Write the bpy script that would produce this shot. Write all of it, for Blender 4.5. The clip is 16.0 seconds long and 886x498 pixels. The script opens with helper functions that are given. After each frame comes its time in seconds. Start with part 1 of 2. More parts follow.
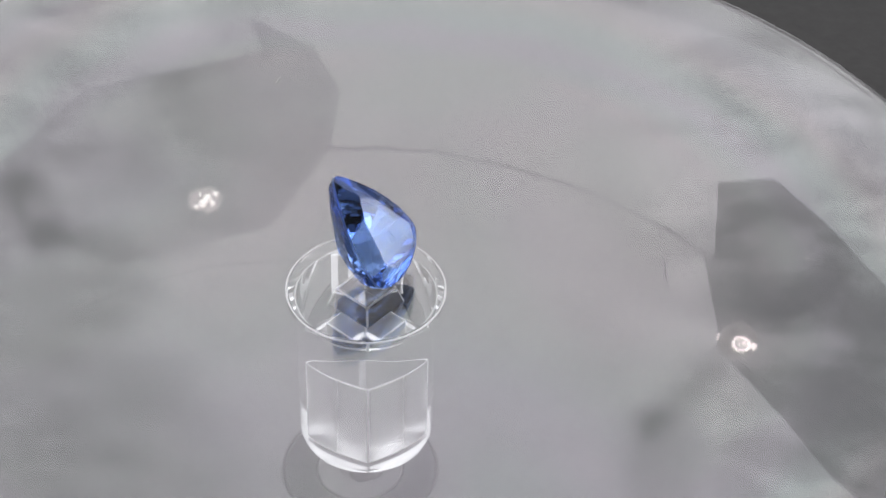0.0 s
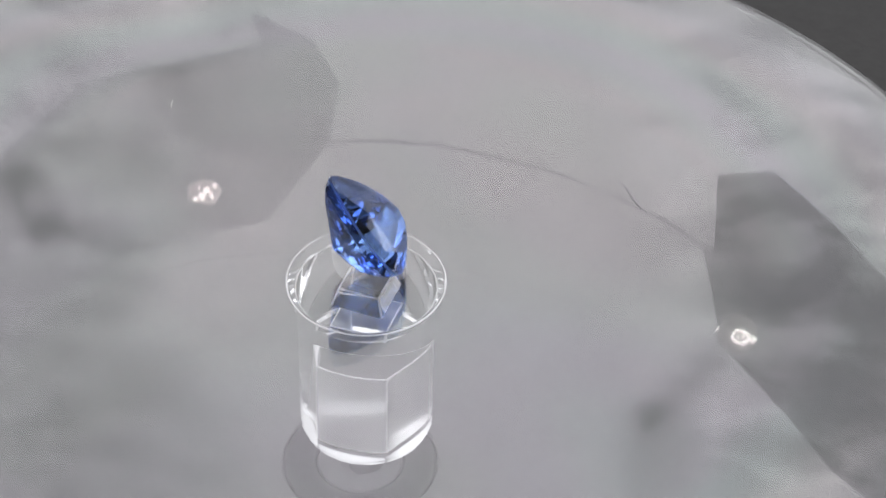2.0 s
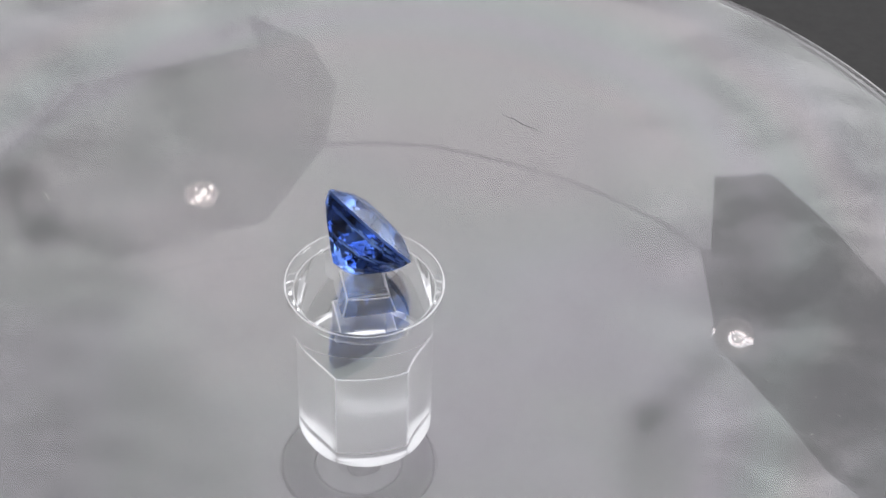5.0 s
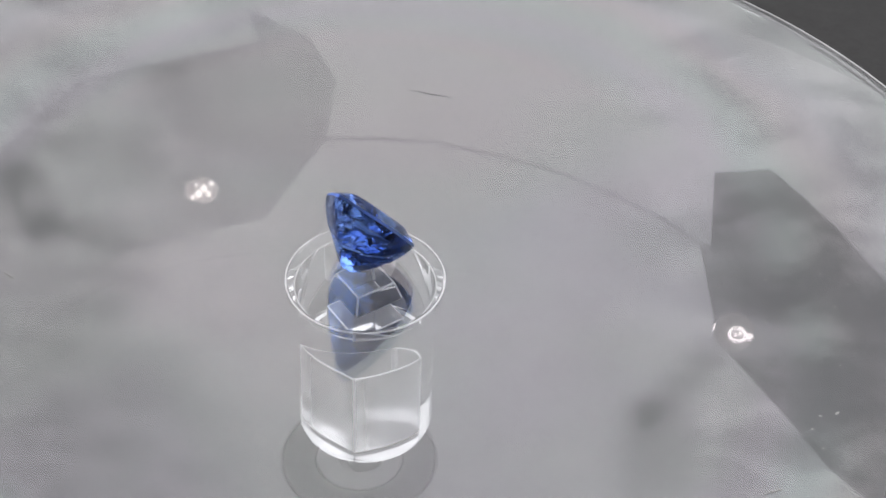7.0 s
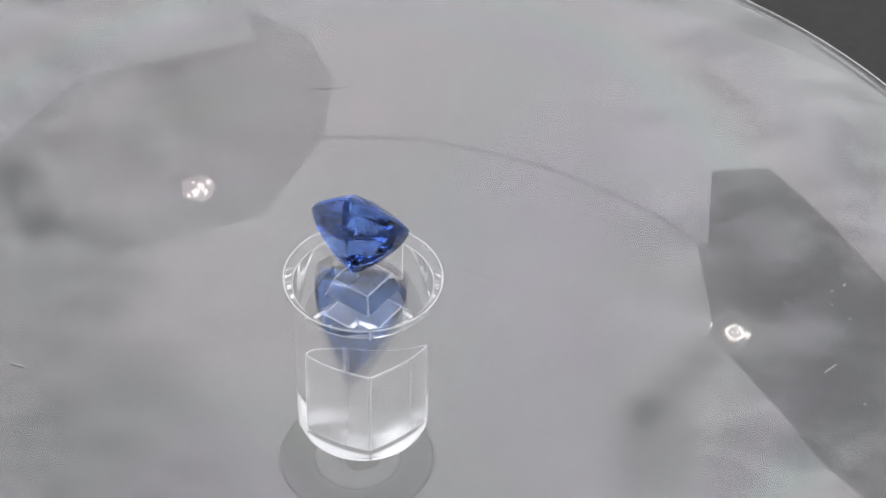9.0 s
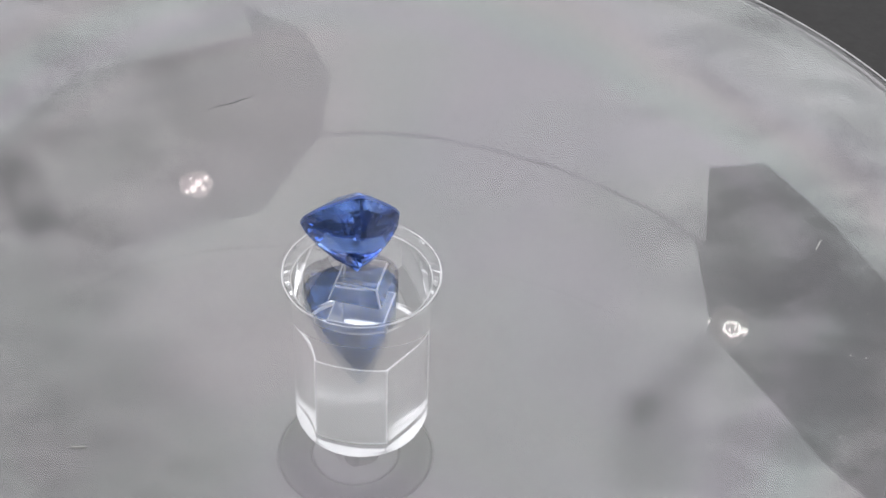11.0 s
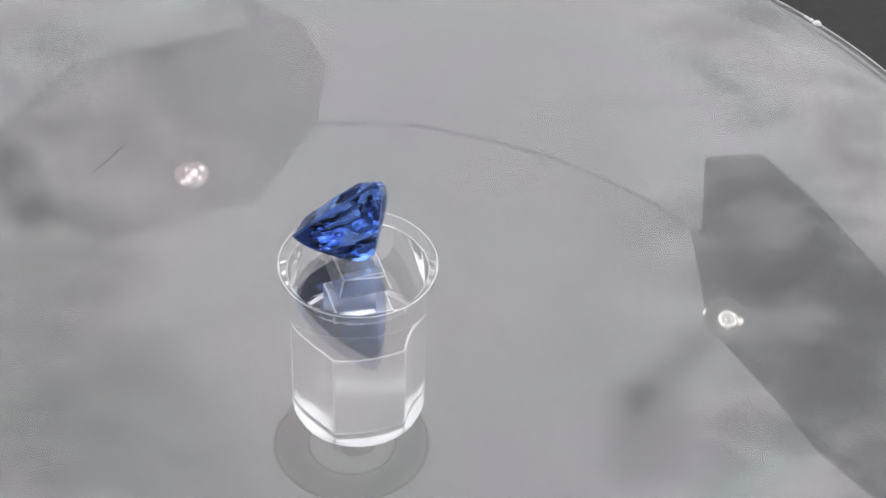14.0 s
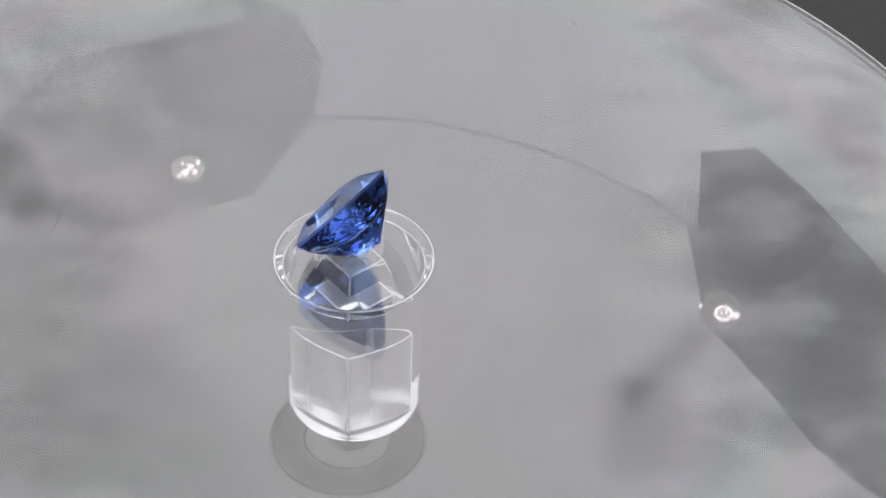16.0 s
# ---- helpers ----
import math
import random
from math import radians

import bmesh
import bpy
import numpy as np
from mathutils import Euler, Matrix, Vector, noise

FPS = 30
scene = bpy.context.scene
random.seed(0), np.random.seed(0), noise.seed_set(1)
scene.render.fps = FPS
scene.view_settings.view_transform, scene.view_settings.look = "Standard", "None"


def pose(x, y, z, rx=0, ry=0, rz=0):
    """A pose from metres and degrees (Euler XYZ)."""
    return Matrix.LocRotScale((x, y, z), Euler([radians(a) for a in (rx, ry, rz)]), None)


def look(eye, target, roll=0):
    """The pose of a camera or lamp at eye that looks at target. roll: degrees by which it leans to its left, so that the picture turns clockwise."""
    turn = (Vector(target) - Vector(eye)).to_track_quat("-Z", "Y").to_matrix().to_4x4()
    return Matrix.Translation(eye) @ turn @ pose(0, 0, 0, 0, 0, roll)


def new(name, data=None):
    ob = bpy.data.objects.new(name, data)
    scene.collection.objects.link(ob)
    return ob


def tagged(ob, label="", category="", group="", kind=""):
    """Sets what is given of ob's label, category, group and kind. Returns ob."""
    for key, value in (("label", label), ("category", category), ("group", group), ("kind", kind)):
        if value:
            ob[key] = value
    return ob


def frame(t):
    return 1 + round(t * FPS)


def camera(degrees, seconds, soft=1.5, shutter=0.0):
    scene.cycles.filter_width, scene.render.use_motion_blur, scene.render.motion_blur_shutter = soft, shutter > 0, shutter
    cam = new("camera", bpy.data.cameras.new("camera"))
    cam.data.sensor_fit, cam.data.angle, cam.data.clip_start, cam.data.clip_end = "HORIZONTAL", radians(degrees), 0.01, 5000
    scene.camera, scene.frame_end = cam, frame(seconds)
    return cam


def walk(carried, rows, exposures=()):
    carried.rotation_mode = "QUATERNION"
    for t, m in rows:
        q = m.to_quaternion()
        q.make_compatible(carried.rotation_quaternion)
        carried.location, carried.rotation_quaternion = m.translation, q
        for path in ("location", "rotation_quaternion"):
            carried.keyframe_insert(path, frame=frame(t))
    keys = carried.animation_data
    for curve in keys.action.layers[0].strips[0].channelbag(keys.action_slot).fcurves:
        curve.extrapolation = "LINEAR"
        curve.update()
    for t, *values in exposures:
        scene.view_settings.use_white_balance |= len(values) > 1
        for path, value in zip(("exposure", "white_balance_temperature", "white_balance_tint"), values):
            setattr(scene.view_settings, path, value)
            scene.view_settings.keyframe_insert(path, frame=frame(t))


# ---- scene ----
cam = camera(27.1, 16.0, soft=1.6)
MM = 0.001

# the camera stands 142 mm from the platter; its holder sags, turns and slides half a millimetre to the left
DRIFT = [(0, 0, 0), (0.5, -1.5, -4), (1, -3, -4.5), (1.5, -1.5, -8), (2, -1, -13), (2.5, -1.5, -16), (3, -3.5, -11),
         (3.5, -6, -6.7), (4, -7.5, -7.7), (6.5, -4.5, -14), (7, -6.5, -17), (7.5, -9, -19), (8, -10.5, -20),
         (8.5, -7.5, -20), (9, -11.5, -20), (11.5, -18.5, -28), (12, -22, -28.5), (12.5, -21.5, -34), (13, -20, -39),
         (13.5, -23.5, -41.5), (14, -23, -44.5), (14.5, -24.5, -46), (15, -25, -48.5), (15.5, -27, -51.5),
         (16, -30, -54.5)]
SLIDE = 0.00049        # all of it by 12.5 s
FOCAL = 784 / math.tan(radians(27.1 / 2))
EYE, AIM = (0.00577, -0.10306, 0.09336), (0.00577, 0.00415, -0.0003)
BASE_VIEW = look(EYE, AIM, 1.824)


def view(t, dx, dy):
    """The first view, moved a little to the left and turned by a small angle to the right (dx < 0) and down (dy < 0)."""
    left = SLIDE * min(t / 12.5, 1.0)
    turn = Euler((math.atan(dy / FOCAL), math.atan((dx - 3400 * left) / FOCAL), 0)).to_matrix().to_4x4()
    return BASE_VIEW @ Matrix.Translation((-left, 0, 0)) @ turn


walk(cam, [(t, view(t, dx, dy)) for t, dx, dy in DRIFT])

# ---- world ----
world = bpy.data.worlds.new("dim_room")
world.use_nodes = True
world.node_tree.nodes["Background"].inputs["Color"].default_value = (0.55, 0.58, 0.62, 1)
world.node_tree.nodes["Background"].inputs["Strength"].default_value = 0.28
scene.world = world
TENT_LIGHT = 1.07      # glow of the backlit tent fabric
SPIN = 10.66          # degrees a second, anticlockwise from above


# ---- helpers of this scene ----
def part(name, bm, material, parent=None, label="", smooth=False):
    me = bpy.data.meshes.new(name)
    bmesh.ops.recalc_face_normals(bm, faces=bm.faces)
    bm.to_mesh(me)
    bm.free()
    me.materials.append(material)
    if smooth:
        for p in me.polygons:
            p.use_smooth = True
    ob = new(name, me)
    if parent:
        ob.parent = parent
    if label:
        tagged(ob, label)
    return ob


def crisp(ob):
    """Smooth shading that keeps edges of more than 6 degrees sharp."""
    for f in ob.data.polygons:
        f.use_smooth = True
    ob.data.set_sharp_from_angle(angle=radians(6))


def thing(name, label, category, group="", kind=""):
    ob = new(name)
    ob.empty_display_size = 0.005
    return tagged(ob, label, category, group, kind)


def nodes(name):
    m = bpy.data.materials.new(name)
    m.use_nodes = True
    t = m.node_tree
    return m, t, t.nodes["Principled BSDF"], t.nodes["Material Output"]


def add(t, kind, **values):
    n = t.nodes.new(kind)
    for k, v in values.items():
        n.inputs[k].default_value = v
    return n


def noise_at(t, scale, detail=4, rough=0.55, warp=0.0):
    co = t.nodes.new("ShaderNodeTexCoord")
    n = add(t, "ShaderNodeTexNoise", Scale=scale, Detail=detail, Roughness=rough, Distortion=warp)
    t.links.new(co.outputs["Object"], n.inputs["Vector"])
    return n


def ramp(t, source, stops):
    r = t.nodes.new("ShaderNodeValToRGB")
    while len(r.color_ramp.elements) < len(stops):
        r.color_ramp.elements.new(0.5)
    for e, (p, c) in zip(r.color_ramp.elements, stops):
        e.position, e.color = p, (*c, 1) if len(c) == 3 else c
    t.links.new(source, r.inputs["Fac"])
    return r


def spun(profile, n=96, close=True):
    """A body of revolution about z from (radius, height) pairs in millimetres."""
    bm = bmesh.new()
    rings = []
    for r, z in profile:
        if r < 1e-6:
            rings.append([bm.verts.new((0, 0, z * MM))])
        else:
            rings.append([bm.verts.new((r * MM * math.cos(2 * math.pi * k / n), r * MM * math.sin(2 * math.pi * k / n), z * MM))
                          for k in range(n)])
    for a, b in zip(rings, rings[1:] + rings[:1] if close else rings[1:]):
        for k in range(n):
            if len(a) == 1 and len(b) == 1:
                break
            j = (k + 1) % n
            if len(a) == 1:
                bm.faces.new((a[0], b[k], b[j]))
            elif len(b) == 1:
                bm.faces.new((a[k], b[0], a[j]))
            else:
                bm.faces.new((a[k], b[k], b[j], a[j]))
    return bm


# ---- materials ----
def mat_acrylic(name, rough=0.0, film=0.0, bend=1.49):
    m, t, p, _ = nodes(name)
    p.inputs["Base Color"].default_value = (0.985, 0.985, 0.99, 1)
    p.inputs["Transmission Weight"].default_value = 1
    p.inputs["IOR"].default_value = bend
    p.inputs["Roughness"].default_value = rough
    if film:
        # interference colours of a thin coating, cloudy in thickness and thicker towards the rim
        n = noise_at(t, 18, 3.0, 0.5, 0.5)
        co = t.nodes.new("ShaderNodeTexCoord").outputs["Object"]
        out = t.nodes.new("ShaderNodeMapRange")
        out.inputs["From Min"].default_value, out.inputs["From Max"].default_value = 0.030, 0.050
        out.inputs["To Min"].default_value, out.inputs["To Max"].default_value = 0.0, film * 0.9
        t.links.new(vmath(t, "LENGTH", co, None, 1), out.inputs["Value"])
        r = t.nodes.new("ShaderNodeMapRange")
        r.inputs["To Min"].default_value, r.inputs["To Max"].default_value = film * 0.4, film * 1.6
        t.links.new(n.outputs["Fac"], r.inputs["Value"])
        t.links.new(fmath(t, "ADD", r.outputs["Result"], out.outputs["Result"]), p.inputs["Thin Film Thickness"])
        p.inputs["Thin Film IOR"].default_value = 1.91
    return m


def mat_sapphire(name="cornflower_blue_sapphire", rough=0.0):
    # clear blue stone: each crossing and some of the inner reflections take red and green away, unevenly from colour zoning
    m, t, p, out = nodes(name)
    n = noise_at(t, 420, 3, 0.5)
    r = ramp(t, n.outputs["Fac"], [(0.35, (0.36, 0.52, 0.90)), (0.65, (0.46, 0.60, 0.93))])
    g = add(t, "ShaderNodeBsdfGlass", IOR=1.77, Roughness=rough)
    t.links.new(r.outputs["Color"], g.inputs["Color"])
    p.inputs["Base Color"].default_value = (0.27, 0.43, 0.78, 1)
    p.inputs["Transmission Weight"].default_value = 1
    p.inputs["IOR"].default_value = 1.77
    p.inputs["Roughness"].default_value = rough
    mix = t.nodes.new("ShaderNodeMixShader")
    mix.inputs["Fac"].default_value = 0.5
    t.links.new(p.outputs[0], mix.inputs[1])
    t.links.new(g.outputs[0], mix.inputs[2])
    t.links.new(mix.outputs[0], out.inputs["Surface"])
    return m


# soft streaks of shade painted into the tent's glow: from and to (azimuth, height in degrees), half width in mm, how
# dark
STREAKS_EAST = [
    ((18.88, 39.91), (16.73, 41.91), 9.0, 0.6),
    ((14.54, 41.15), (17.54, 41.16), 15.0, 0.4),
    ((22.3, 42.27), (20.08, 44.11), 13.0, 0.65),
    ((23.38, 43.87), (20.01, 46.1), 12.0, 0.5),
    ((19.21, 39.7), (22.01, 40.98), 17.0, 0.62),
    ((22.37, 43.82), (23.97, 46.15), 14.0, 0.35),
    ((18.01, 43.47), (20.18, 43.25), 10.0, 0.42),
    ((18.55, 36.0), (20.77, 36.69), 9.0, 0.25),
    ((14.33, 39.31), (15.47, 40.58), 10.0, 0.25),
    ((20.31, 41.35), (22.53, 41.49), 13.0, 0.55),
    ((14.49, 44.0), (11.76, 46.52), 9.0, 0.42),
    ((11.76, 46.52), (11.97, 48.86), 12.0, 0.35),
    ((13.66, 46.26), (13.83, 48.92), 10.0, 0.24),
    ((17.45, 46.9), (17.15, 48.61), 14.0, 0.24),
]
STREAKS_WEST = [
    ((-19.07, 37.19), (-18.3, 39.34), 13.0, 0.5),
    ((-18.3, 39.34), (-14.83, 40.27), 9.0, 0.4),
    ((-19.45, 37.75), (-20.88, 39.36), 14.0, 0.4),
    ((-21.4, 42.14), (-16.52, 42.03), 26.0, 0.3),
    # two broad patches that only dim the upper west wall
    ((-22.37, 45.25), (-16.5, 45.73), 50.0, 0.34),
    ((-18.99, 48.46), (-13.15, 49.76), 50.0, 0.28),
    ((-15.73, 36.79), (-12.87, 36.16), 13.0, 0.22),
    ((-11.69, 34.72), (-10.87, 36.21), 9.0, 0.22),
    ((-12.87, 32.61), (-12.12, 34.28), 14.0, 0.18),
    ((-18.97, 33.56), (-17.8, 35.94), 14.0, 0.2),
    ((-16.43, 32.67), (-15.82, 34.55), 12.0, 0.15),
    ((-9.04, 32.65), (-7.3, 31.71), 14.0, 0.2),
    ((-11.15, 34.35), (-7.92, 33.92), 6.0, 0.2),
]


def on_dome(az, el, r=0.8):
    a, e = radians(az), radians(el)
    return Vector((r * math.cos(e) * math.sin(a), r * math.cos(e) * math.cos(a), r * math.sin(e)))


def vmath(t, op, a, b=None, out=0):
    n = t.nodes.new("ShaderNodeVectorMath")
    n.operation = op
    for k, v in enumerate((a, b)):
        if v is None:
            continue
        if isinstance(v, bpy.types.NodeSocket):
            t.links.new(v, n.inputs[k])
        else:
            n.inputs[k].default_value = v
    return n.outputs[out]


def fmath(t, op, a, b=None, clamp=False):
    n = t.nodes.new("ShaderNodeMath")
    n.operation, n.use_clamp = op, clamp
    for k, v in enumerate((a, b)):
        if v is None:
            continue
        if isinstance(v, bpy.types.NodeSocket):
            t.links.new(v, n.inputs[k])
        else:
            n.inputs[k].default_value = v
    return n.outputs[0]


def streak_mask(t):
    """0 off the painted streaks, up to 1 in the middle of one: the distance to a short line, with a ragged edge."""
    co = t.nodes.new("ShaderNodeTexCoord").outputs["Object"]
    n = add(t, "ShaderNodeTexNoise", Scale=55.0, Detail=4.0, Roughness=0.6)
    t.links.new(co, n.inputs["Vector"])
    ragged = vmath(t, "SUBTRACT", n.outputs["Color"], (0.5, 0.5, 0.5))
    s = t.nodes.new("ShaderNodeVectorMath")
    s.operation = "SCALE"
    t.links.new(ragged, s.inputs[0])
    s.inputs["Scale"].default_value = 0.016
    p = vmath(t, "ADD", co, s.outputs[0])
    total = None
    for a, b, width, depth in STREAKS_EAST + STREAKS_WEST:
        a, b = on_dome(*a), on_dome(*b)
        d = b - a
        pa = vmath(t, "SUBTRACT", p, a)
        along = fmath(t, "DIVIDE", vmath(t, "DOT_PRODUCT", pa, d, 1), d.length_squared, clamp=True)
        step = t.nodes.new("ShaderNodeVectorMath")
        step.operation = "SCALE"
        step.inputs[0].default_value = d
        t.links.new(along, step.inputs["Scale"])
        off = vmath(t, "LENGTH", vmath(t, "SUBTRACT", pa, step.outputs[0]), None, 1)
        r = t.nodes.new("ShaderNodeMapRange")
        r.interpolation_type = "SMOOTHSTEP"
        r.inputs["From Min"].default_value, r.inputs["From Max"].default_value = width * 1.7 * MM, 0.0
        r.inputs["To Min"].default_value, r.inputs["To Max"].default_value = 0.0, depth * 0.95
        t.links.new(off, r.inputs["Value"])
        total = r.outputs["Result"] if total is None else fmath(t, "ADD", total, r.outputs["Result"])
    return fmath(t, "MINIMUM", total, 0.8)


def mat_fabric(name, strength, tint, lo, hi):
    """Tent fabric that glows as if lit from behind, with light and dark zones painted in."""
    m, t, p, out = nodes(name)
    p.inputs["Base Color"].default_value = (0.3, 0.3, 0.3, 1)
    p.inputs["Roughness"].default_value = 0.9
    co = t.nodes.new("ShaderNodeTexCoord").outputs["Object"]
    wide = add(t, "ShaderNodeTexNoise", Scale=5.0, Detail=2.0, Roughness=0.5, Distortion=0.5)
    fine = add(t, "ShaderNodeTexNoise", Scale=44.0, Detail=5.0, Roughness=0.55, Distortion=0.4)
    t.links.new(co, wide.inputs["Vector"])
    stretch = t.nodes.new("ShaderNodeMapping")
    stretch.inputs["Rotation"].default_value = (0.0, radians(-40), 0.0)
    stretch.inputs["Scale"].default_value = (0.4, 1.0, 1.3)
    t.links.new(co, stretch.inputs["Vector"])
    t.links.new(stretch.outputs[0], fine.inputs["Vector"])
    # light and dark mottling painted into the glow, stronger towards both sides
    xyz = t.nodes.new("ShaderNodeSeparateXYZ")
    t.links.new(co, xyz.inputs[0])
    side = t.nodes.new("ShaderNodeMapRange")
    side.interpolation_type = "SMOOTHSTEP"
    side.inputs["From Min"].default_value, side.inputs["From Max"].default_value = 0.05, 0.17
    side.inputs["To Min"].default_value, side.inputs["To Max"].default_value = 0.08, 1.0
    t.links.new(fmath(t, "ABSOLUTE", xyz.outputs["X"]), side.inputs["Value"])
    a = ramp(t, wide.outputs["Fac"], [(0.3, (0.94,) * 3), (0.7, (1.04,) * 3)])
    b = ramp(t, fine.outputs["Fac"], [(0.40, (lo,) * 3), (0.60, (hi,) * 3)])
    mottle = t.nodes.new("ShaderNodeMix")
    mottle.data_type = "FLOAT"
    t.links.new(side.outputs["Result"], mottle.inputs["Factor"])
    mottle.inputs["A"].default_value = 1.0
    t.links.new(b.outputs["Color"], mottle.inputs["B"])
    level = fmath(t, "MULTIPLY", fmath(t, "MULTIPLY", a.outputs["Color"], mottle.outputs["Result"]),
                  fmath(t, "SUBTRACT", 1.0, streak_mask(t)))
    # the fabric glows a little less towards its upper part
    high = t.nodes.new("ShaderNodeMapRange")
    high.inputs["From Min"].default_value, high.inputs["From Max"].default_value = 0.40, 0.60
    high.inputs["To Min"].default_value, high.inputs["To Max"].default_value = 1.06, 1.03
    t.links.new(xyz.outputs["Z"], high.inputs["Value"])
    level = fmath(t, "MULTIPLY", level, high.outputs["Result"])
    # the top, out of view, is set to glow more to light the stone
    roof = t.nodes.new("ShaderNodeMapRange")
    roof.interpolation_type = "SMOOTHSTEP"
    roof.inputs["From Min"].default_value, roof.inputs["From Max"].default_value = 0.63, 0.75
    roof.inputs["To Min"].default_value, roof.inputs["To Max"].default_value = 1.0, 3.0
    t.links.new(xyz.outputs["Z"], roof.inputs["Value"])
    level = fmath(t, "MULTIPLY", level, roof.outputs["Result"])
    # two unseen lamps low behind the sides, painted as extra glow, stronger to the east
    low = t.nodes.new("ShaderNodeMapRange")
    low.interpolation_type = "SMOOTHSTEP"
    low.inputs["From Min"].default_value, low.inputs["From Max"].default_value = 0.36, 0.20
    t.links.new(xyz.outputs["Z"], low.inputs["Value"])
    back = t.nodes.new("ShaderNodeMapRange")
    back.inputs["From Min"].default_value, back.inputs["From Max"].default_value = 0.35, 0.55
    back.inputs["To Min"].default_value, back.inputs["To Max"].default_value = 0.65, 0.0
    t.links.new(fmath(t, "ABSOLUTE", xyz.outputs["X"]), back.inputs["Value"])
    # the low back, out of view, is dimmed to darken the stone's mirror image
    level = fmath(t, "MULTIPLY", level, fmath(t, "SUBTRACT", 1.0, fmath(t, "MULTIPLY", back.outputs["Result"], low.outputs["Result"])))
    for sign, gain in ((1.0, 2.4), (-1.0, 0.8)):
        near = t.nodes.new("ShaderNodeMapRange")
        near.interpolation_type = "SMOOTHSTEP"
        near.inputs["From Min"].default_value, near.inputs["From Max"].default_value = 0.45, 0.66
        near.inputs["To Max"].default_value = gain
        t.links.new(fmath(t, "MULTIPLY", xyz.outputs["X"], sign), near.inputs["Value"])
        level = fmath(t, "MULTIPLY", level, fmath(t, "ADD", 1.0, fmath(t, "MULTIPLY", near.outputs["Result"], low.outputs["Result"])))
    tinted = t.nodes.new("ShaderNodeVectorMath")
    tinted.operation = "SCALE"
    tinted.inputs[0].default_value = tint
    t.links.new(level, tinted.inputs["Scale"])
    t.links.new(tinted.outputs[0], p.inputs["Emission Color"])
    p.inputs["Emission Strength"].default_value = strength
    return m


def mat_cloth(name, colour, rough=0.85, scale=900, depth=0.2):
    m, t, p, out = nodes(name)
    n = noise_at(t, scale, 5, 0.6)
    big = noise_at(t, scale / 30, 3, 0.5)
    mix = t.nodes.new("ShaderNodeMath")
    mix.operation = "ADD"
    t.links.new(n.outputs["Fac"], mix.inputs[0])
    t.links.new(big.outputs["Fac"], mix.inputs[1])
    r = ramp(t, mix.outputs["Value"], [(0.35, tuple(c * 0.8 for c in colour)), (0.65, tuple(c * 1.2 for c in colour))])
    half = t.nodes.new("ShaderNodeMath")
    half.operation = "MULTIPLY"
    half.inputs[1].default_value = 0.5
    t.links.new(mix.outputs["Value"], half.inputs[0])
    t.links.new(half.outputs["Value"], r.inputs["Fac"])
    t.links.new(r.outputs["Color"], p.inputs["Base Color"])
    p.inputs["Roughness"].default_value = rough
    b = t.nodes.new("ShaderNodeBump")
    b.inputs["Strength"].default_value = depth
    b.inputs["Distance"].default_value = 0.0003
    t.links.new(n.outputs["Fac"], b.inputs["Height"])
    t.links.new(b.outputs["Normal"], p.inputs["Normal"])
    return m


def mat_glow(name, colour, strength):
    m, t, p, out = nodes(name)
    p.inputs["Base Color"].default_value = (0.8, 0.8, 0.8, 1)
    p.inputs["Emission Color"].default_value = (*colour, 1)
    p.inputs["Emission Strength"].default_value = strength
    return m


ACRYLIC = mat_acrylic("coated_clear_platter", 0.0, 520, 1.86)
HUB = mat_acrylic("clear_acrylic_hub", 0.0)
HOLLOW = mat_acrylic("machined_acrylic", 0.3)
CLEAR_END = mat_acrylic("unbending_clear_end", 0.0, 0.0, 1.0)
SAPPHIRE = mat_sapphire()
GIRDLE = mat_sapphire("bruted_sapphire_girdle", 0.45)
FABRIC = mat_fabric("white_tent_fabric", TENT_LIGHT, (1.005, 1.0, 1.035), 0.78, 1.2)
DIM_FABRIC = mat_fabric("dim_tent_fabric", TENT_LIGHT * 0.71, (1.005, 1.0, 1.035), 0.75, 1.22)
DARK_FABRIC = mat_fabric("dark_tent_fabric", TENT_LIGHT * 0.44, (1.005, 1.0, 1.035), 0.5, 1.35)
SEAM = mat_fabric("sewn_seam", TENT_LIGHT * 0.65, (1.005, 1.0, 1.035), 0.85, 1.1)
FAINT = mat_fabric("pale_sewn_seam", TENT_LIGHT * 0.9, (1.005, 1.0, 1.035), 0.85, 1.1)
HOUSING = mat_cloth("grey_plastic", (0.056, 0.055, 0.056), 0.5, 600, 0.1)
PALE_LIFT = mat_cloth("pale_grey_pad", (0.10, 0.1, 0.101), 0.8, 700, 0.1)
RING_SHADE = mat_cloth("ring_shade_black", (0.008, 0.008, 0.009), 0.7, 800, 0.1)
TABLE = mat_cloth("dark_grey_table", (0.029, 0.028, 0.027), 0.8, 500, 0.2)
BULB = mat_glow("warm_white_bulb", (1, 0.94, 0.92), 3.5)
FROST = mat_glow("frosted_diffuser", (1, 0.9, 0.92), 0.95)
HALO = mat_glow("dull_pink_halo", (1, 0.87, 0.86), 0.27)
EDGE_WHITE = mat_cloth("white_edge_and_bright_line", (0.72, 0.72, 0.73), 0.6, 2500, 0.2)
GLINT = mat_cloth("white_glint", (0.85, 0.85, 0.84), 0.15, 3000, 0.0)
LINT = mat_cloth("dark_lint", (0.09, 0.09, 0.1), 0.8, 3000, 0.0)
DUST = mat_cloth("pale_dust", (0.45, 0.44, 0.42), 0.8, 3000, 0.0)

# ---- table and tent ----
TENT_R = 0.8
RIM_GLINT = -109.0
DISC_SHIFT = (-0.0005, -0.0001, 0)


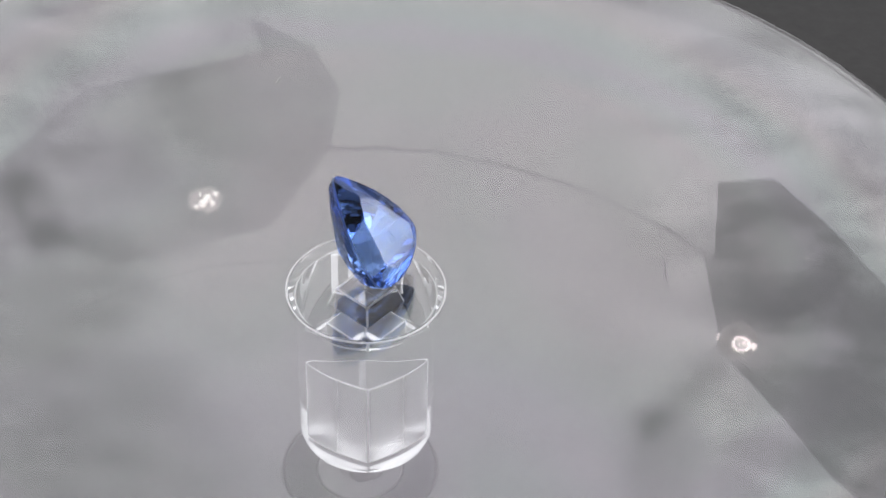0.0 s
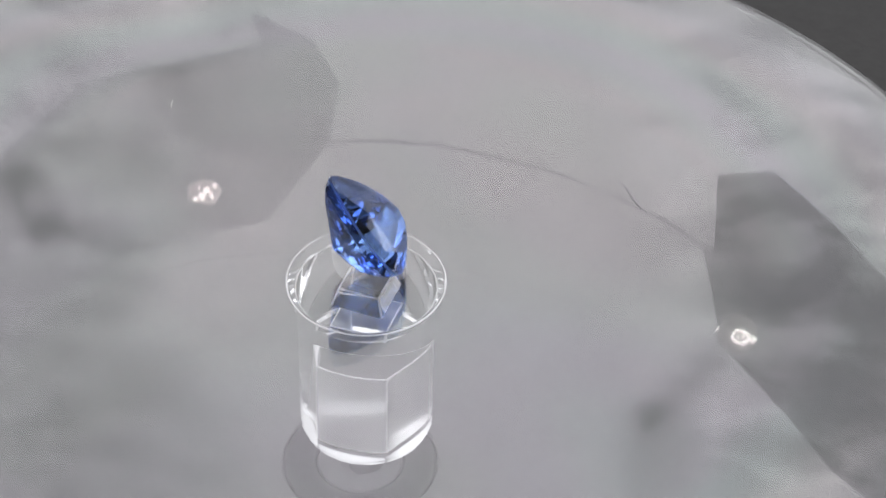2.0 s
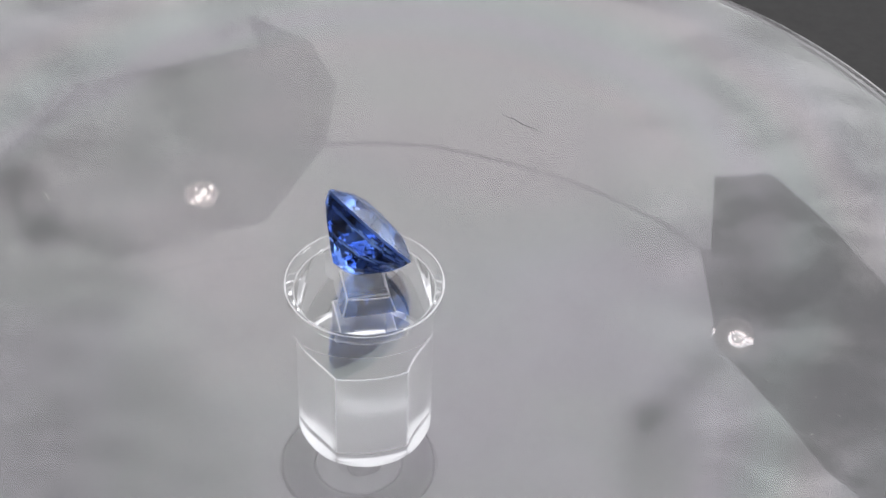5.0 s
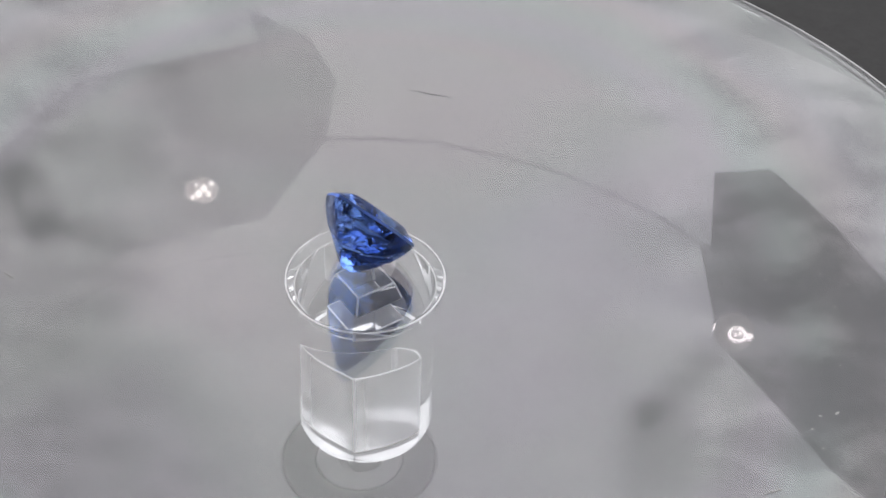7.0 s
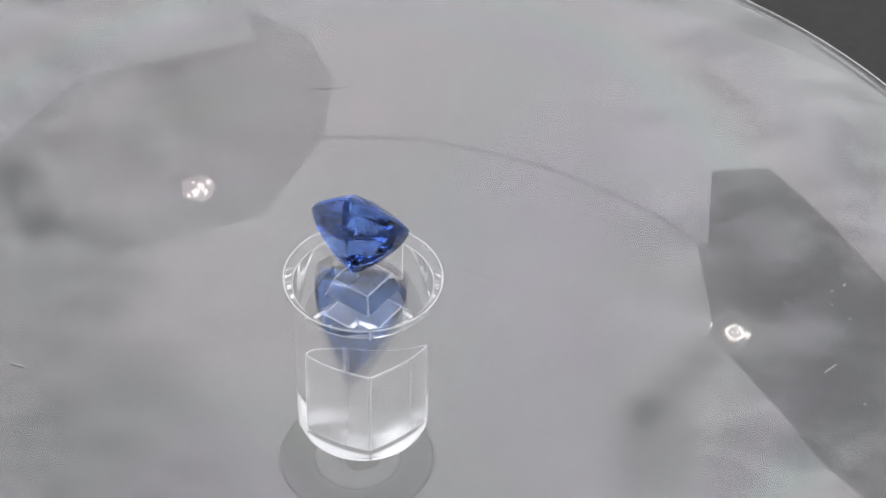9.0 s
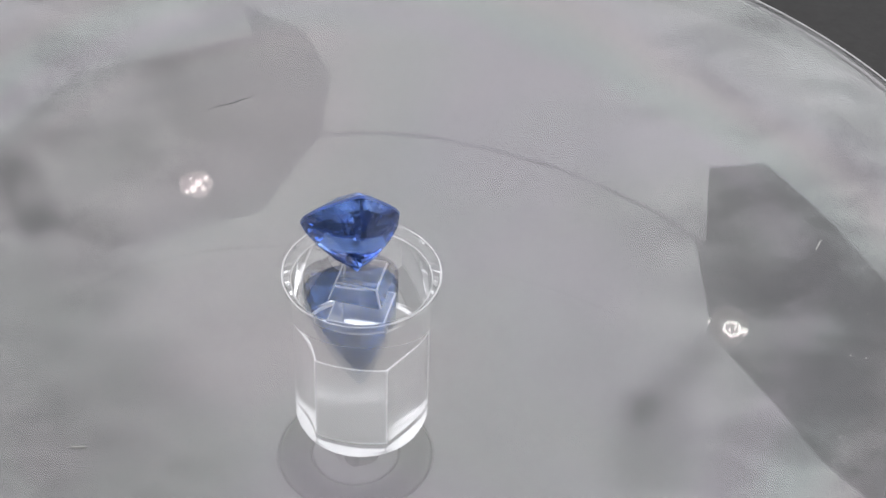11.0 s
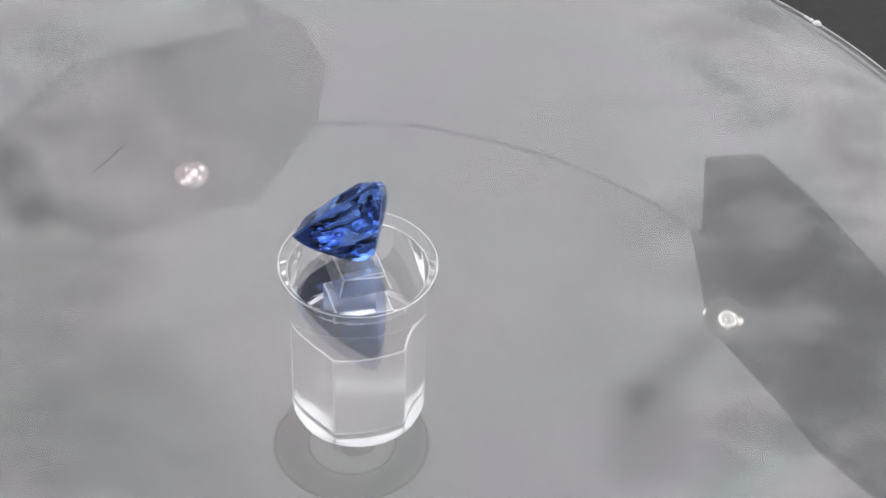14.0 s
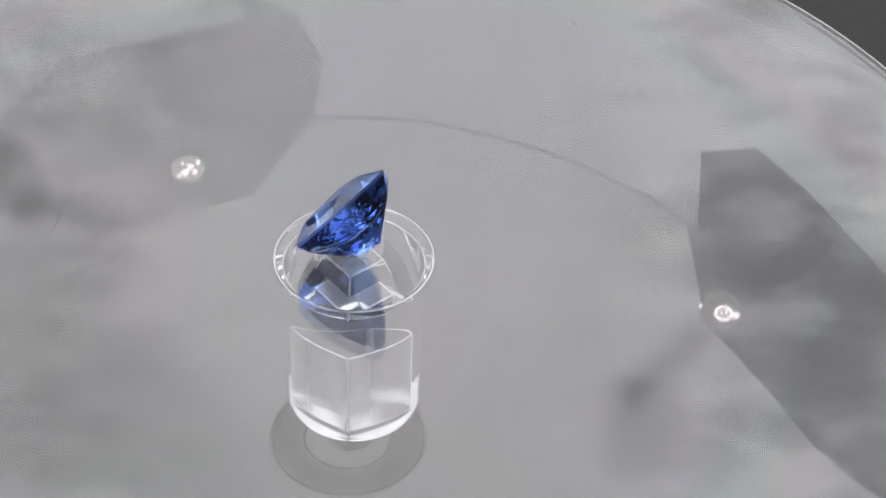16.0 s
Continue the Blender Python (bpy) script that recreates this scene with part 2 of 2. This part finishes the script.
def build_table():
    bm = bmesh.new()
    bmesh.ops.create_cube(bm, size=1, matrix=Matrix.Translation((0, 0, -0.056)) @ Matrix.Diagonal((1.8, 1.8, 0.04, 1)))
    bmesh.ops.bevel(bm, geom=bm.edges[:], offset=0.003, segments=2, affect="EDGES")
    tagged(part("table_top", bm, TABLE), "dark grey matt table top under the turntable", "table top", kind="structure")


def build_tent():
    bm = bmesh.new()
    azs, els = list(range(-180, 181, 4)), list(range(-4, 91, 4))
    grid = {}
    for i, a in enumerate(azs[:-1]):
        for j, e in enumerate(els):
            grid[i, j] = bm.verts.new(on_dome(a, e, TENT_R))
    top = bm.verts.new((0, 0, TENT_R))
    n = len(azs) - 1
    for i in range(n):
        for j in range(len(els) - 1):
            # the front stays open for the camera
            if abs(azs[i] + 2) > 86 and els[j] < 74:
                continue
            bm.faces.new((grid[i, j], grid[(i + 1) % n, j], grid[(i + 1) % n, j + 1], grid[i, j + 1]))
        bm.faces.new((grid[i, len(els) - 1], grid[(i + 1) % n, len(els) - 1], top))
    loose = [v for v in bm.verts if not v.link_faces]
    bmesh.ops.delete(bm, geom=loose, context="VERTS")
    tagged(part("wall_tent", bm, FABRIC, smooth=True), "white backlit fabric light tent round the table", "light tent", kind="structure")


def fabric_patch(name, corners, r, label, material):
    """A piece of fabric that hangs just inside the tent, by its corners' azimuths and heights in degrees."""
    bm = bmesh.new()
    f = bm.faces.new([bm.verts.new(on_dome(a, e, r)) for a, e in corners])
    bmesh.ops.triangulate(bm, faces=[f])
    bmesh.ops.subdivide_edges(bm, edges=bm.edges, cuts=4, use_grid_fill=True)
    for v in bm.verts:
        v.co = v.co.normalized() * r
    bmesh.ops.solidify(bm, geom=bm.faces[:], thickness=0.0005)
    return tagged(part(name, bm, material), label, "fabric flap", "tent flaps")


def build_flaps():
    # dark panels: the tent fabric again, with a weaker glow
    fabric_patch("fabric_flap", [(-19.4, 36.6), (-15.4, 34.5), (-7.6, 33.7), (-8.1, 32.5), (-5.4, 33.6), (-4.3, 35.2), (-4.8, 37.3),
                                 (-7.8, 40.1), (-15.0, 40.9), (-19.2, 39.1)], 0.7975, "grey fabric flap with a weaker glow on the tent wall", DIM_FABRIC)
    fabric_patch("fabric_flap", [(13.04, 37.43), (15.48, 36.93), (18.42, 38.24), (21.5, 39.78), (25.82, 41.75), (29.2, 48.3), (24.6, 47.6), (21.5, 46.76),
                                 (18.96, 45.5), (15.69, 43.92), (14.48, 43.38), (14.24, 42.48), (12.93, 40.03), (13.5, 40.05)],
                 0.7975, "dark grey mottled fabric flap on the tent wall", DARK_FABRIC)


def seam(points, width, material):
    bm = bmesh.new()
    line = [on_dome(a, e, 0.797) for a, e in points]
    rows = []
    for k, p in enumerate(line):
        d = (line[min(k + 1, len(line) - 1)] - line[max(k - 1, 0)]).normalized()
        off = d.cross(p.normalized()) * width * MM * 0.5
        rows.append([bm.verts.new(q) for q in (p - off, p * 0.9985, p + off)])
    for a, b in zip(rows, rows[1:]):
        for k in (0, 1):
            bm.faces.new((a[k], a[k + 1], b[k + 1], b[k]))
    return tagged(part("tent_seam", bm, material, smooth=True), "thin grey sewn seam across the tent wall", "fabric seam", "tent seams")


def build_seams():
    seam([(-4.9, 37.3), (-2.3, 37.3), (0.3, 37.4), (3.4, 37.8), (6.0, 38.2), (8.3, 38.7), (11.1, 39.4), (13.4, 40.2)], 1.8, SEAM)
    seam([(-18.9, 42.7), (-16.4, 42.15), (-14.1, 41.7), (-11.4, 41.4), (-8.6, 41.3), (-6, 41.4), (-3.4, 41.6), (1.6, 42.0), (6.7, 42.7), (11.1, 43.5)], 2.6, FAINT)


def ball(bm, at, radius, squash=1.0):
    bmesh.ops.create_uvsphere(bm, u_segments=12, v_segments=8, radius=radius * MM, matrix=Matrix.Translation(Vector(at) * MM) @ Matrix.Diagonal((1, 1, squash, 1)))


def ring(bm, major, minor, n=28, m=8):
    rows = [[bm.verts.new(((major + minor * math.cos(v)) * math.cos(u) * MM, (major + minor * math.cos(v)) * math.sin(u) * MM, minor * math.sin(v) * MM))
             for v in (2 * math.pi * j / m for j in range(m))] for u in (2 * math.pi * i / n for i in range(n))]
    for i in range(n):
        for j in range(m):
            bm.faces.new((rows[i][j], rows[(i + 1) % n][j], rows[(i + 1) % n][(j + 1) % m], rows[i][(j + 1) % m]))


def lamp_at(az, el, label):
    """A lamp on the tent wall; its z points at the turntable."""
    ob = thing("lamp", label, "lamp", "tent lamps")
    p = on_dome(az, el, 0.789)
    ob.matrix_world = Matrix.Translation(p) @ (-p).to_track_quat("Z", "Y").to_matrix().to_4x4()
    return ob


def build_lamps():
    # a frosted cluster lamp and a lamp with a glowing ring and a side bulb
    a = lamp_at(-10.64, 38.89, "small frosted lamp with three glowing bulbs on the fabric flap")
    bm = bmesh.new()
    ball(bm, (0, 0, -3), 7.6, 0.4)
    for v in bm.verts:
        f = 1 + 0.35 * noise.noise(v.co * 260)
        v.co.x, v.co.y = v.co.x * f * 1.1, v.co.y * f * 0.85
    part("diffuser", bm, FROST, a, "frosted pinkish diffuser", smooth=True)
    for at, r in (((-2.2, 2.0, 0.6), 1.9), ((2.8, 2.2, 0.6), 1.2), ((0.6, -0.6, 0.8), 1.9), ((4.6, -2.6, 0.2), 1.3), ((-5.4, 3.4, -0.6), 1.1), ((-3.0, -2.6, 0), 0.8)):
        bm = bmesh.new()
        ball(bm, at, r, 0.6)
        part("bulb", bm, BULB, a, smooth=True)
    b = lamp_at(15.6, 43.0, "small lamp with a glowing ring and a side bulb")
    # a glowing dish paints the faint halo round this lamp
    bm = bmesh.new()
    ball(bm, (-2, -1, -4), 10, 0.3)
    part("reflector", bm, HALO, b, "dull pinkish dish that paints the lamp's faint halo", smooth=True)
    bm = bmesh.new()
    ring(bm, 4.0, 0.75)
    for v in bm.verts:
        v.co.y *= 0.8
    part("ring_tube", bm, BULB, b, smooth=True)
    for at, r in (((-1.0, 0.4, 0), 0.7), ((1.3, -0.6, 0), 0.8), ((6.3, -0.2, 0.3), 1.7), ((-12, -0.6, 0), 0.7), ((-12, -2.0, 0), 0.6)):
        bm = bmesh.new()
        ball(bm, at, r)
        part("bulb", bm, BULB, b, smooth=True)


# ---- turntable ----
def build_base():
    base = thing("turntable", "flat grey turntable base with a painted dark ring under the hub", "turntable")
    part("base_plate", spun([(0, -35.9), (74.7, -35.9), (75.1, -35.4), (75.1, -22.9), (74.5, -22.3), (0, -22.3)], 200, False), HOUSING, base, "flat grey plastic base")
    # an added pale layer, so the base looks brighter through the disc
    part("pad", spun([(6.45, -22.28), (74.3, -22.28), (74.3, -22.0), (74.1, -21.9), (6.6, -21.9), (6.45, -22.0)], 128), PALE_LIFT, base, "pale grey pad under the clear disc")
    # the flange's dark ellipse on the base, painted: a paler middle, a black ring
    part("pad", spun([(1.6, -22.28), (3.5, -22.28), (3.5, -22.0), (3.4, -21.9), (1.7, -21.9), (1.6, -22.0)], 64), PALE_LIFT, base, "pale grey pad round the drive shaft")
    part("drive_ring", spun([(3.6, -22.28), (6.35, -22.28), (6.35, -22.0), (6.2, -21.9), (3.75, -21.9), (3.6, -22.0)], 96), RING_SHADE, base, "black ring that paints the dark ellipse under the hub")
    for ob in base.children:
        if ob.name.startswith(("pad", "drive_ring")):
            ob.location.x = -0.00055
    part("drive_shaft", spun([(0, -22.28), (1.5, -22.28), (1.5, -17.15), (0, -17.15)], 48, False), HOUSING, base, "grey plastic shaft")


def square_hollow(bm, side, top, bottom, turn, edge=0.14, flare=1.0):
    """A square hole inside the hub, wider below by its flare."""
    m = Matrix.Rotation(radians(turn), 4, "Z") @ Matrix.Translation((0, 0, (top + bottom) / 2 * MM)) @ Matrix.Diagonal((side * MM, side * MM, (top - bottom) * MM, 1))
    verts = bmesh.ops.create_cube(bm, size=1, matrix=m)["verts"]
    for v in verts:
        if v.co.z < (top + bottom) / 2 * MM:
            v.co.x, v.co.y = v.co.x * flare, v.co.y * flare
    edges = list({e for v in verts for e in v.link_edges})
    got = bmesh.ops.bevel(bm, geom=edges, offset=edge * MM, segments=2, affect="EDGES", profile=0.5)
    return got


def build_platter():
    ob = thing("turntable_platter", "clear glossy turntable disc with a round acrylic hub", "turntable disc")
    disc = [(0, 0), (50.45, 0), (50.75, -0.1), (50.95, -0.35), (50.95, -1.25), (50.8, -1.5), (50.5, -1.6), (0, -1.6)]
    plate = part("disc", spun(disc, 256, False), ACRYLIC, ob)
    plate.location = DISC_SHIFT
    plate.visible_shadow = False
    crisp(plate)
    bm = spun([(0, -1.64), (5.92, -1.64), (6.08, -1.8), (6.08, -2.3), (5.95, -2.5), (5.5, -2.9), (5.36, -3.2), (5.36, -16.3), (5.2, -16.8), (4.8, -17.1), (0, -17.1)], 192, False)
    hub = part("hub", bm, HUB, ob, "clear acrylic hub under the disc", smooth=False)
    hub.location = (0.00002, 0, 0)
    crisp(hub)
    hub.visible_shadow = False
    # small white beads on the rim paint its moving glint
    for turn, size in ((RIM_GLINT, 0.42), (RIM_GLINT + 0.8, 0.26), (RIM_GLINT + 1.4, 0.2)):
        bm = bmesh.new()
        at = Vector((50.75 * math.cos(radians(turn)) - 0.5, 50.75 * math.sin(radians(turn)) - 0.1, -0.1))
        ball(bm, at, size, 0.7)
        part("drop", bm, GLINT, ob, "white bead that paints a glint on the rim", smooth=True)
    # a white ring paints the bright line of the cut rim, not quite in its middle
    bm = bmesh.new()
    ring(bm, 50.98, 0.06, 220, 6)
    bright_rim = part("rim_burr", bm, EDGE_WHITE, ob, "whitish ring that paints the bright line round the rim", smooth=True)
    bright_rim.location = (-0.00045, -0.0004, -0.0004)
    # a square key hole under the disc, and a wider one for the drive pin below
    bm = bmesh.new()
    square_hollow(bm, 3.3, -1.9, -4.8, 45 + 5, 0.12, 1.28)
    hole = part("key_hole", bm, HUB, hub, "small square hole in the clear hub")
    hole.data.flip_normals()
    hole.visible_shadow = False
    # its broken edges are left frosted
    hole.data.materials.append(EDGE_WHITE)
    back = Matrix.Rotation(radians(-50), 3, "Z")
    for f in hole.data.polygons:
        if f.center.z > -4.6 * MM and max(abs(c) for c in back @ f.normal) < 0.97:
            f.material_index = 1
    # white rings paint the bright lines of the hub's flange and shoulder
    for name, major, minor, z in (("flange_edge", 6.04, 0.07, -1.8), ("shoulder_edge", 5.4, 0.035, -3.1)):
        bm = bmesh.new()
        ring(bm, major, minor, 160, 6)
        edge = part(name, bm, EDGE_WHITE, hub, "white ring that paints a bright line round the clear hub", smooth=True)
        edge.location.z = z * MM
    bm = bmesh.new()
    square_hollow(bm, 4.4, -8.6, -16.9, 45 + 5, 0.12)
    hole = part("pin_hole", bm, HOLLOW, hub, "square drive hole in the clear hub")
    hole.data.flip_normals()
    hole.visible_shadow = False
    # its end is set to bend no light, so no bright reflection shows there
    hole.data.materials.append(CLEAR_END)
    hole.data.materials.append(EDGE_WHITE)
    for f in hole.data.polygons:
        if max(abs(c) for c in back @ f.normal) < 0.97:
            f.material_index = 2
        elif f.center.z > -8.61 * MM:
            f.material_index = 1
    return ob


def pear_point(turn):
    """A point of the stone's outline in millimetres: the tip at turn 0, the round end at half a turn."""
    c, q = math.cos(turn), math.sin(turn)
    u, v = (7.58 * c, 3.75 * q * (1 - 0.577 * c * c)) if c > 0 else (1.79 * c, 3.75 * q)
    return u, v + 0.03 * u


def build_gem():
    # a pear cut: table, crown facets in two tiers, thin girdle, pavilion facets in two tiers down to a keel
    crown, depth = 0.88, 4.02
    keel = (0.246, 0.357)
    # points, first turn, size, shift along the length, height
    tiers = [(32, 0, 1.0, 0, 0.1), (32, 0, 1.0, 0, -0.1), (16, 0.5, 0.835, 0.23, 0.56 * crown), (8, 0, 0.66, 0.42, crown),
             (32, 0.5, 0.93, 0.2, -0.2 * depth), (18, 0, 0.757, 0.43, -0.43 * depth), (12, 0.5, 0.44, 0.73, -0.73 * depth)]
    hand = random.Random(8)
    bm = bmesh.new()
    for n, shift, size, along, z in tiers:
        for k in range(n):
            u, v = pear_point(2 * math.pi * (k + shift) / n)
            du, dv = (along, 0.08 * along) if z > 0 else (keel[0] * along, keel[1] * along)
            slip = 0.0 if size in (1.0, 0.66) else hand.uniform(-0.03, 0.03)
            bm.verts.new(((u * size + du) * MM, (v * size + dv) * MM, (z + slip) * MM))
    for u, v, z in ((0.32, 0.36, -1.0), (2.05, 0.36, -1.0), (-0.70, 0.30, -0.93), (-0.55, 0.62, -0.92), (-0.3, -0.05, -0.92)):
        bm.verts.new((u * MM, v * MM, z * depth * MM))
    bmesh.ops.convex_hull(bm, input=bm.verts[:])
    bmesh.ops.dissolve_limit(bm, angle_limit=radians(1.0), verts=bm.verts[:], edges=bm.edges[:])
    bmesh.ops.recalc_face_normals(bm, faces=bm.faces)
    # the stone's four zones, which meet edge to edge
    zones = {"table": [], "crown": [], "girdle": [], "pavilion": []}
    for f in bm.faces:
        z = f.calc_center_median().z / MM
        zones["table" if z > crown - 0.02 else "crown" if z > 0.105 else "girdle" if z > -0.095 else "pavilion"].append([v.co.copy() for v in f.verts])
    bm.free()
    ob = thing("sapphire", "pear cut blue sapphire standing tilted on the clear disc", "gemstone")
    for name, faces in zones.items():
        points, index = [], {}
        polys = []
        for f in faces:
            for co in f:
                key = tuple(round(c * 1e7) for c in co)
                if key not in index:
                    index[key] = len(points)
                    points.append(tuple(co))
            polys.append([index[tuple(round(c * 1e7) for c in co)] for co in f])
        me = bpy.data.meshes.new(name)
        me.from_pydata(points, [], polys)
        me.materials.append(GIRDLE if name == "girdle" else SAPPHIRE)
        new(name, me).parent = ob
    long = Vector((-0.579, 0.177, 0.802)).normalized()
    up = Vector((0.749, -0.273, 0.604))
    up = (up - long * up.dot(long)).normalized()
    turn = Matrix((long, up.cross(long), up)).transposed().to_4x4()
    low = min((turn @ v.co).z for c in ob.children for v in c.data.vertices)
    ob.matrix_world = Matrix.Translation((2.071 * MM, 0.046 * MM, 0.00001 - low)) @ turn
    return ob


def build_fibre(name, start, end, thick, material, label, bow=0.3):
    """A fibre that lies on the disc between two places given as (radius in mm, degrees)."""
    pts = [Vector((r * math.cos(radians(a)), r * math.sin(radians(a)), 0)) * MM for r, a in (start, end)]
    d = pts[1] - pts[0]
    side = Vector((-d.y, d.x, 0))
    n, m = 12, 6
    bm = bmesh.new()
    rows = []
    for k in range(n + 1):
        f = k / n
        c = pts[0] + d * f + side * (bow * f * (1 - f) + 0.02 * math.sin(9 * f)) + Vector((0, 0, thick * MM * 1.05))
        rows.append([bm.verts.new(c + (side.normalized() * math.cos(q) + Vector((0, 0, 1)) * math.sin(q)) * thick * MM * (0.4 + 0.6 * math.sin(math.pi * (0.1 + 0.8 * f))))
                     for q in (2 * math.pi * j / m for j in range(m))])
    for a, b in zip(rows, rows[1:]):
        for j in range(m):
            bm.faces.new((a[j], b[j], b[(j + 1) % m], a[(j + 1) % m]))
    bm.faces.new(rows[0])
    bm.faces.new(rows[-1])
    return tagged(part(name, bm, material, smooth=True), label, "lint fibre", "lint on the disc")


def build_dust():
    rng = random.Random(4)
    bm = bmesh.new()
    spots = [(34.1, 6.7, 0.11), (30.8, -125, 0.1), (36.4, -96.3, 0.12), (25.8, -90.6, 0.1), (10.1, -107.4, 0.07)]
    spots += [(rng.uniform(30, 46), rng.uniform(-150, -70), rng.uniform(0.025, 0.085)) for _ in range(120)]
    spots += [(math.sqrt(rng.uniform(100, 2300)), rng.uniform(0, 360), rng.uniform(0.02, 0.055)) for _ in range(90)]
    for r, a, size in spots:
        at = Vector((r * math.cos(radians(a)), r * math.sin(radians(a)), size * 0.55)) * MM
        turn = Euler((0, 0, rng.uniform(0, 6))).to_matrix().to_4x4()
        bmesh.ops.create_icosphere(bm, subdivisions=1, radius=size * MM,
                                   matrix=Matrix.Translation(at) @ turn @ Matrix.Diagonal((rng.uniform(0.8, 2.2), 0.8, 0.55, 1)))
    return tagged(part("dust", bm, DUST), "pale specks of dust on the clear disc", "dust", kind="stuff")


build_table()
build_tent()
build_flaps()
build_seams()
build_lamps()
build_base()
PLATTER = build_platter()
GEM = build_gem()
FIBRES = [build_fibre("lint_fibre", (23.0, 9.5), (22.8, -1.0), 0.024, LINT, "thin dark curved fibre lying on the disc", 0.12),
          build_fibre("lint_fibre", (27.05, 108.7), (26.2, 110.3), 0.07, DUST, "short white fibre lying on the disc", 0.05),
          build_fibre("lint_fibre", (35.0, -112.0), (35.7, -110.2), 0.06, DUST, "short pale fibre lying on the disc", 0.2)]
SPECKS = build_dust()


def motions():
    steps = [k * 0.5 for k in range(33)]
    for ob in (PLATTER, GEM, SPECKS, *FIBRES):
        start = ob.matrix_world.copy()
        walk(ob, [(t, Matrix.Rotation(radians(SPIN * t), 4, "Z") @ start) for t in steps])


motions()
